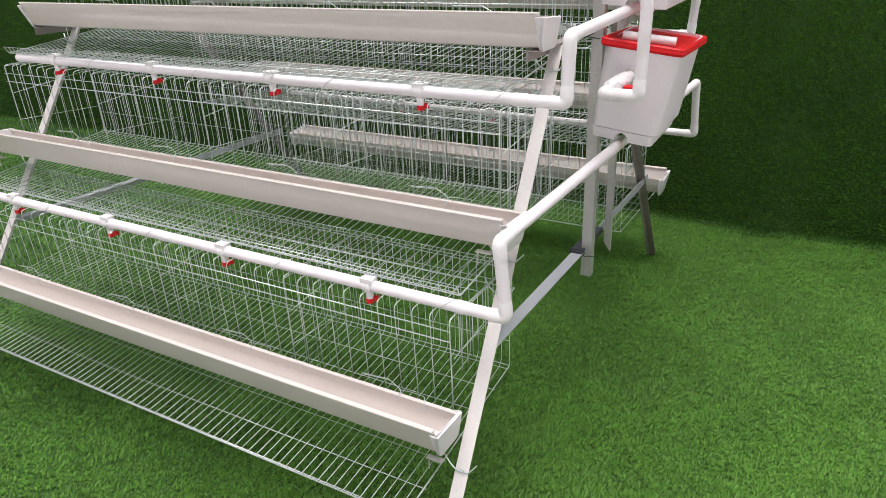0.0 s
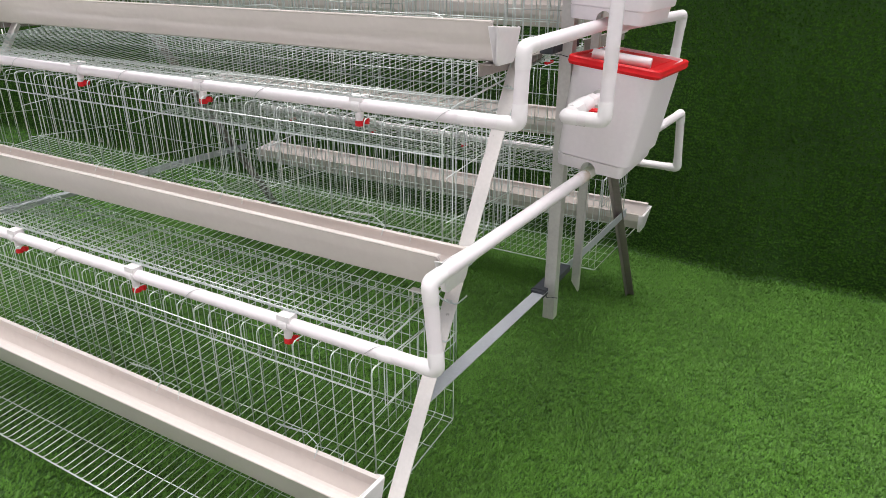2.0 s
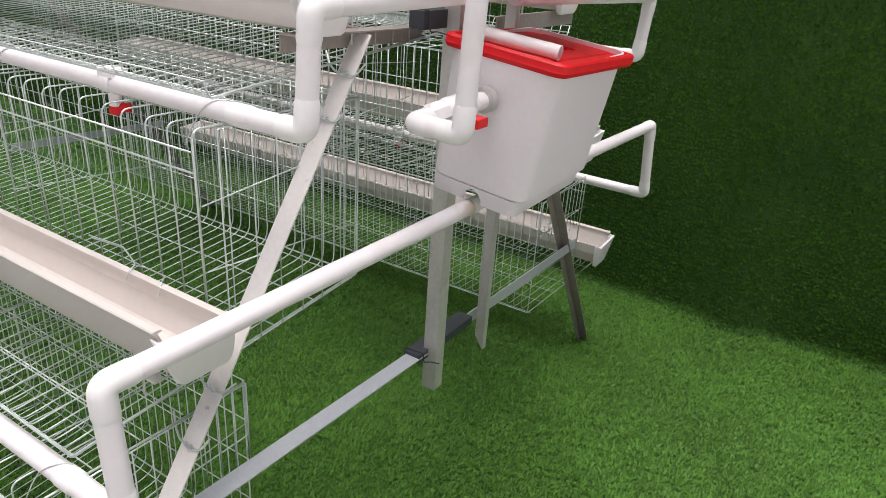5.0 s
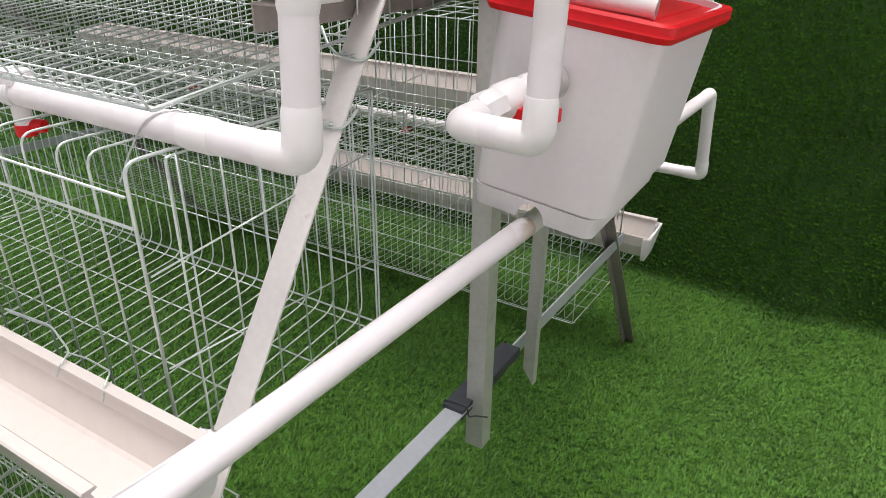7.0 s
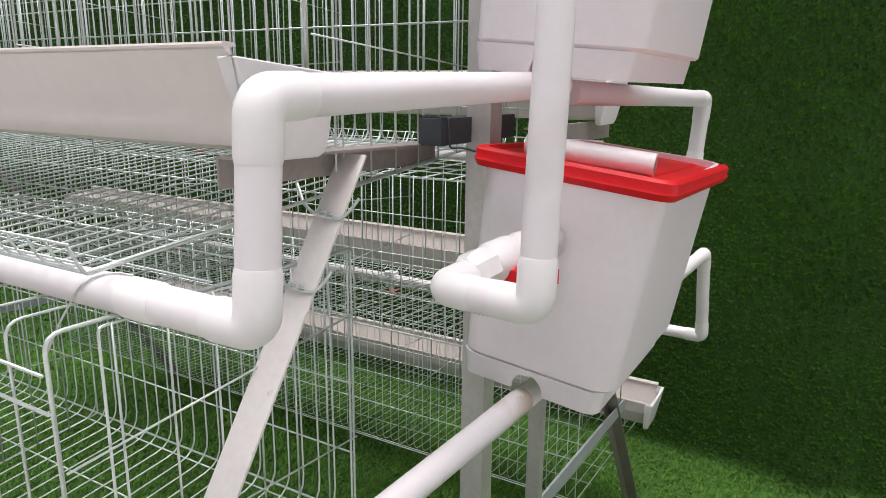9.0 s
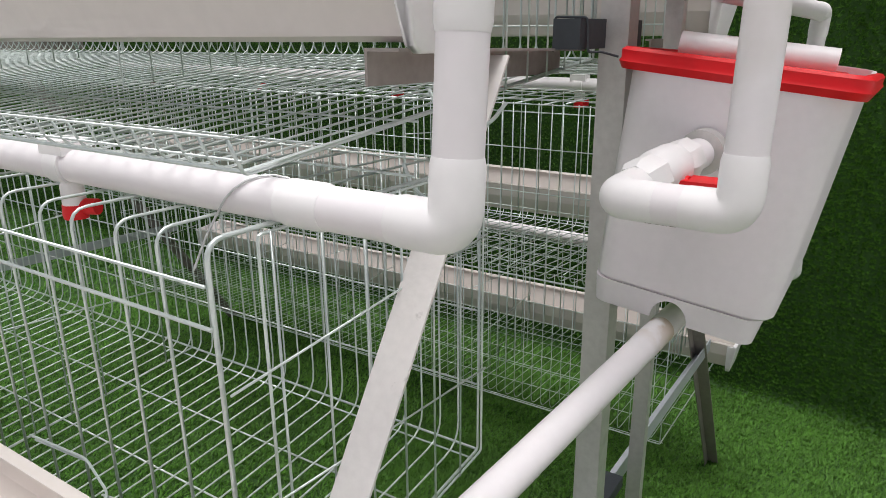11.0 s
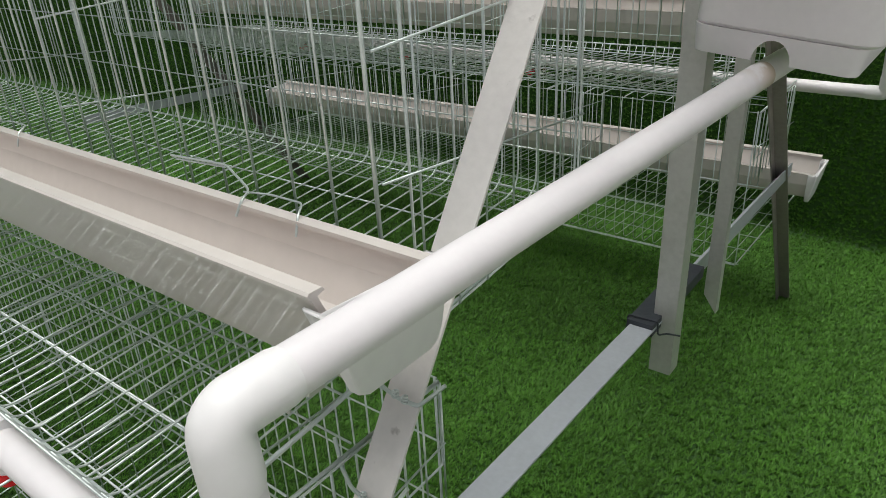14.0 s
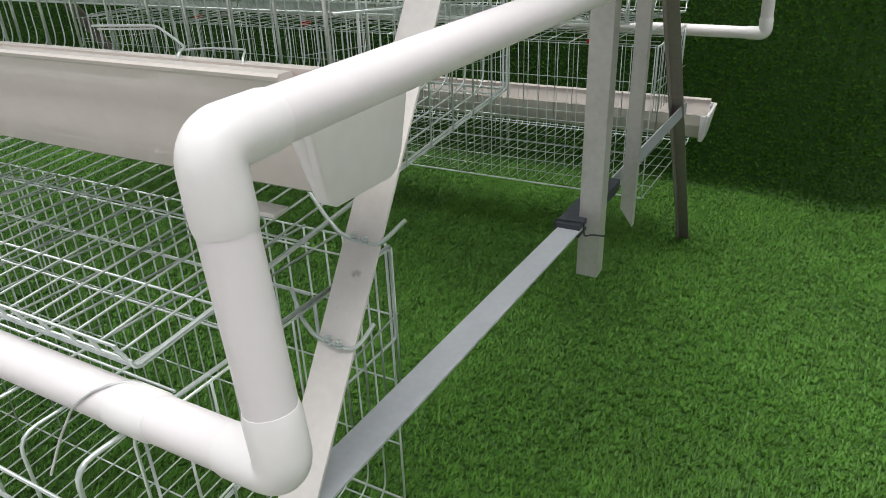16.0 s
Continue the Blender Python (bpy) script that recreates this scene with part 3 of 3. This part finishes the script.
def build_line(pts, label, tees=(), ties=(), sleeve=None, stain=None):
    """A pipe along pts with elbows at its corners, and drinker tees on its first run."""
    line = thing("water_pipe", label, "water pipe", pts[0], "drinker pipes")
    pts = [Vector(p) for p in pts]
    for i, (a, b) in enumerate(zip(pts, pts[1:])):
        u = (b - a).normalized() * 0.014
        bm = bmesh.new()
        tube(bm, [a + (u if i else u * 0), b - (u if i + 2 < len(pts) else u * 0)], PIPE_R, 24)
        part("pipe", bm, PVC, line)
    for a, c, b in zip(pts, pts[1:], pts[2:]):
        elbow(line, c, a, b)
    a, b = pts[0], pts[1]
    if sleeve:
        p, q = [a.lerp(b, (x - a.x) / (b.x - a.x)) for x in sleeve]
        bm = bmesh.new()
        tube(bm, [p, p.lerp(q, 0.12), p.lerp(q, 0.88), q], FIT_R, 28, tip=PIPE_R + 0.0002)
        part("coupling", bm, CAP, line)
    if stain:
        p, q = [pts[-2].lerp(pts[-1], (y - pts[-2].y) / (pts[-1].y - pts[-2].y)) for y in stain]
        bm = bmesh.new()
        tube(bm, [p, q], PIPE_R + 0.0003, 28, caps=False)
        part("stain", bm, STAINED, line, "brown dirt round the pipe")
    for x in tees:
        p = a.lerp(b, (x - a.x) / (b.x - a.x))
        bm = bmesh.new()
        tube(bm, [p + Vector((-0.010, 0, 0)), p + Vector((0.010, 0, 0))], FIT_R + 0.0008, 28)
        tube(bm, [p, p + Vector((0, 0, -0.033))], 0.0088, 18)
        box(bm, (p.x - 0.016, p.y - 0.0125, p.z + 0.009), (p.x + 0.016, p.y + 0.0125, p.z + 0.0205))
        soften(bm, 0.0014, 60, 2)
        tee = part("tee", bm, CAP, line)
        bm = bmesh.new()
        tube(bm, [p + Vector((0, 0, -0.032)), p + Vector((0, 0, -0.040)), p + Vector((0, 0, -0.0435))], 0.0100, 18, tip=0.0094)
        tube(bm, [p + Vector((0.004, 0.003, -0.034)), p + Vector((0.0175, 0.009, -0.034))], 0.0065, 12)
        soften(bm, 0.0010, 60, 1)
        part("nipple_drinker", bm, RED, tee, "red plastic nipple drinker")
    for x in ties:
        p = a.lerp(b, (x - a.x) / (b.x - a.x))
        bm = bmesh.new()
        r = PIPE_R + 0.0012
        pts2 = [p + Vector((-0.012, -0.030, -0.046)), p + Vector((-0.008, -0.0200, -0.024))]
        pts2 += [p + Vector((0.040 * i / 6, -r * math.cos(radians(-25 + 25 * i)), r * math.sin(radians(-25 + 25 * i)))) for i in range(7)]
        tube(bm, pts2, 0.0008, 6)
        part("tie_wire", bm, TIE, line, "thin grey tie wire")
    return line


TEES = [-0.287 - 0.453 * i for i in range(4)]
TIES = (-0.095, -0.560, -1.020, -1.470)
build_line([(-1.84, -0.432, 0.994), (0.070, -0.412, 0.986), (0.070, -0.402, 1.122), (0.087, 0.020, 1.132)],
           "white plastic drinker pipe rising to the upper bucket", TEES, TIES, (-0.050, -0.016))
build_line([(-1.84, -0.688, 0.606), (0.054, -0.681, 0.604), (0.036, -0.676, 0.768), (0.090, 0.020, 0.798)],
           "white plastic drinker pipe rising to the lower bucket", TEES, TIES, (-0.066, -0.034), (-0.100, -0.045))
build_line([(-1.84, 0.872, 0.600), (0.114, 0.898, 0.578), (0.109, 0.858, 0.780), (0.091, 0.030, 0.798)],
           "white plastic drinker pipe rising to the lower bucket", TEES)
build_line([(-1.84, 0.606, 0.990), (0.114, 0.620, 0.982), (0.122, 0.620, 1.112), (0.092, 0.030, 1.124)],
           "white plastic drinker pipe rising to the upper bucket", TEES)


# ---- buckets ----
def build_bucket(x0, z0, tilt, label):
    """A tapered tub with a stepped foot, a red rimmed lid and a white tube on it. Origin: its left front foot corner."""
    origin = Vector((x0, -0.055, z0))
    bucket = thing("water_bucket", label, "bucket", origin, "water buckets")
    m = Matrix.Translation(origin) @ Matrix.Rotation(radians(tilt), 4, "Y")

    def rect(x0, x1, y0, y1, z, r, n=6):
        out = []
        for cx, cy, a0 in ((x1 - r, y1 - r, 0), (x0 + r, y1 - r, 90), (x0 + r, y0 + r, 180), (x1 - r, y0 + r, 270)):
            for i in range(n + 1):
                a = radians(a0 + 90 * i / n)
                out.append(m @ Vector((cx + r * math.cos(a), cy + r * math.sin(a), z)))
        return out

    def loft(bm, loops, close_lo=True, close_hi=False):
        rings = [[bm.verts.new(p) for p in lp] for lp in loops]
        n = len(rings[0])
        for a, b in zip(rings, rings[1:]):
            for i in range(n):
                bm.faces.new((a[i], a[(i + 1) % n], b[(i + 1) % n], b[i]))
        if close_lo:
            bm.faces.new(rings[0][::-1])
        if close_hi:
            bm.faces.new(rings[-1])

    high = 0.250
    bm = bmesh.new()
    loft(bm, [rect(0.002, 0.160, 0.003, 0.255, 0.0265, 0.020, 8), rect(-0.002, 0.167, -0.001, 0.262, 0.0273, 0.022, 8),
              rect(-0.004, 0.170, -0.004, 0.266, 0.0305, 0.024, 8), rect(-0.002, 0.184, -0.018, 0.268, high - 0.03, 0.032, 8), rect(-0.002, 0.187, -0.020, 0.270, high - 0.004, 0.032, 8),
              rect(0.002, 0.183, -0.016, 0.266, high - 0.004, 0.028, 8), rect(0.003, 0.160, 0.002, 0.252, 0.038, 0.018, 8)], True, True)
    part("tub", bm, TUB, bucket)
    # hollow foot, open below, with an arch for the pipe
    bm = bmesh.new()
    mid, half = 0.080, 0.0185
    rings = []
    for grow, z in ((0.0, 0.0), (0.004, 0.027), (0.0, 0.027), (-0.0035, 0.0)):
        loop_pts = rect(0.001 - grow, 0.158 + grow, 0.001 - grow, 0.254 + grow, z, 0.014 + grow)
        loop_pts = loop_pts[21:] + loop_pts[:21]
        y = 0.001 - grow
        rings.append([bm.verts.new(p) for p in [m @ Vector((mid + half, y, z))] + loop_pts + [m @ Vector((mid - half, y, z))]])
    rings.append(rings[0])
    for a, b in zip(rings, rings[1:]):
        for i in range(len(a) - 1):
            bm.faces.new((a[i], a[i + 1], b[i + 1], b[i]))
    arch = [(mid + half * math.cos(math.pi * i / 12), 0.0225 * math.sin(math.pi * i / 12)) for i in range(13)]
    outline = arch + [(mid - half, 0.027), (mid + half, 0.027)]
    front, back = [[bm.verts.new(m @ Vector((x, 0.001 + dy - 0.004 * z / 0.027, z))) for x, z in outline] for dy in (0.0, 0.0035)]
    for i in range(len(outline)):
        k = (i + 1) % len(outline)
        bm.faces.new((front[i], front[k], back[k], back[i]))
    bm.faces.new(front)
    bm.faces.new(back[::-1])
    part("foot", bm, TUB, bucket, "white hollow foot with an arched pipe notch")
    bm = bmesh.new()
    # the lid sags a little towards its back
    m = m @ Matrix.Rotation(radians(-2.4), 4, "X")
    loft(bm, [rect(-0.003, 0.188, -0.022, 0.272, high - 0.015, 0.018), rect(-0.009, 0.193, -0.030, 0.280, high - 0.0155, 0.019), rect(-0.012, 0.196, -0.033, 0.283, high - 0.009, 0.020),
              rect(-0.0105, 0.1945, -0.0315, 0.2815, high - 0.006, 0.019), rect(-0.011, 0.195, -0.032, 0.282, high + 0.001, 0.019), rect(-0.008, 0.192, -0.029, 0.279, high + 0.004, 0.018),
              rect(-0.002, 0.186, -0.022, 0.273, high + 0.004, 0.016), rect(0.001, 0.183, -0.019, 0.270, high - 0.0005, 0.014),
              rect(0.022, 0.162, 0.002, 0.250, high - 0.001, 0.014), rect(0.024, 0.160, 0.004, 0.248, high + 0.001, 0.013)], False, True)
    soften(bm, 0.0015, 40, 2)
    part("lid", bm, RED, bucket, "red plastic lid with a raised rim")
    for k in range(3):
        bm = bmesh.new()
        box(bm, (0.070 + 0.006 * k, 0.118 + 0.016 * k, high + 0.0005), (0.118 + 0.006 * k, 0.123 + 0.016 * k, high + 0.0035), m)
        soften(bm, 0.0012, 60, 2)
        part("lid_rib", bm, RED, bucket)
    bm = bmesh.new()
    ends = (m @ Vector((0.036, 0.002, high + 0.0115)), m @ Vector((0.163, 0.016, high + 0.0115)))
    tube(bm, ends, 0.0112, 24, caps=False)
    tube(bm, ends, 0.0090, 24, caps=False)
    edges = [e for e in bm.edges if e.is_boundary]
    bmesh.ops.bridge_loops(bm, edges=[e for e in edges if (e.verts[0].co - ends[0]).length < 0.03])
    bmesh.ops.bridge_loops(bm, edges=[e for e in edges if (e.verts[0].co - ends[1]).length < 0.03])
    part("lid_handle", bm, CAP, bucket, "white plastic handle tube")
    return bucket


build_bucket(0.013, 0.818, 6.5, "white plastic water bucket with a red lid")
build_bucket(0.020, 1.147, 4.5, "white plastic water bucket fixed high beside the posts")

# filling pipe with its stop valve
fill = thing("filling_pipe", "white plastic filling pipe with a red-handled stop valve", "water pipe", (0.165, -0.22, 0.97))
bm = bmesh.new()
tube(bm, [(0.181, -0.212, 1.52), (0.1775, -0.241, 0.986)], PIPE_R, 24)
part("pipe", bm, PVC, fill)
elbow(fill, (0.1775, -0.242, 0.972), (0.178, -0.23, 1.2), (0.09, -0.227, 0.969))
elbow(fill, (0.090, -0.227, 0.969), (0.1775, -0.242, 0.972), (0.114, -0.08, 0.983))
bm = bmesh.new()
tube(bm, [(0.0915, -0.217, 0.970), (0.116, -0.066, 0.984)], PIPE_R, 24)
part("pipe", bm, PVC, fill)
bm = bmesh.new()
tube(bm, [(0.110, -0.2304, 0.9697), (0.160, -0.2390, 0.9714)], FIT_R - 0.0003, 24)
part("pipe", bm, PVC, fill)
# worn print on the underside of the run, no longer legible
p, q = Vector((0.110, -0.2304, 0.9697)), Vector((0.160, -0.2390, 0.9714))
run = (q - p).normalized()
front = Vector((0, 0, 1)).cross(run).normalized() * -1
for at, long, turn in ((0.008, 0.005, 62), (0.015, 0.009, 64), (0.026, 0.004, 61)):
    bm = bmesh.new()
    rows = [[bm.verts.new(p + run * (at + long * u / 3) + (front * math.cos(radians(turn + 4 * v)) - Vector((0, 0, math.sin(radians(turn + 4 * v))))) * (FIT_R + 0.0001)) for v in range(5)] for u in range(4)]
    for a, b in zip(rows, rows[1:]):
        for v in range(4):
            bm.faces.new((a[v], a[v + 1], b[v + 1], b[v]))
    part("print_mark", bm, DULL, fill, "worn brown print on the pipe")
bm = bmesh.new()
tube(bm, [(0.0945, -0.196, 0.9725), (0.0958, -0.189, 0.973), (0.0985, -0.170, 0.975), (0.0993, -0.164, 0.9755)], 0.0192, 8, tip=0.0155)
tube(bm, [(0.0990, -0.167, 0.9752), (0.1000, -0.160, 0.976), (0.1040, -0.134, 0.978), (0.1052, -0.127, 0.9785)], 0.0196, 20, tip=0.0165)
tube(bm, [(0.1045, -0.130, 0.9780), (0.1055, -0.124, 0.9785), (0.1080, -0.106, 0.981), (0.1087, -0.102, 0.9813)], 0.0184, 8, tip=0.0150)
soften(bm, 0.0016, 40, 2)
valve = part("valve_body", bm, CAP, fill)
bm = bmesh.new()
tube(bm, [(0.104, -0.148, 0.972), (0.122, -0.150, 0.968)], 0.007, 10)
box(bm, (0.112, -0.162, 0.960), (0.154, -0.134, 0.973))
soften(bm, 0.003)
part("valve_handle", bm, RED, valve, "red plastic valve handle")
bm = bmesh.new()
tube(bm, [(0.1145, -0.084, 0.983), (0.116, -0.072, 0.984)], 0.0200, 24)
soften(bm, 0.0015, 60, 2)
part("flange", bm, STEEL, fill, "round grey flange on the bucket")
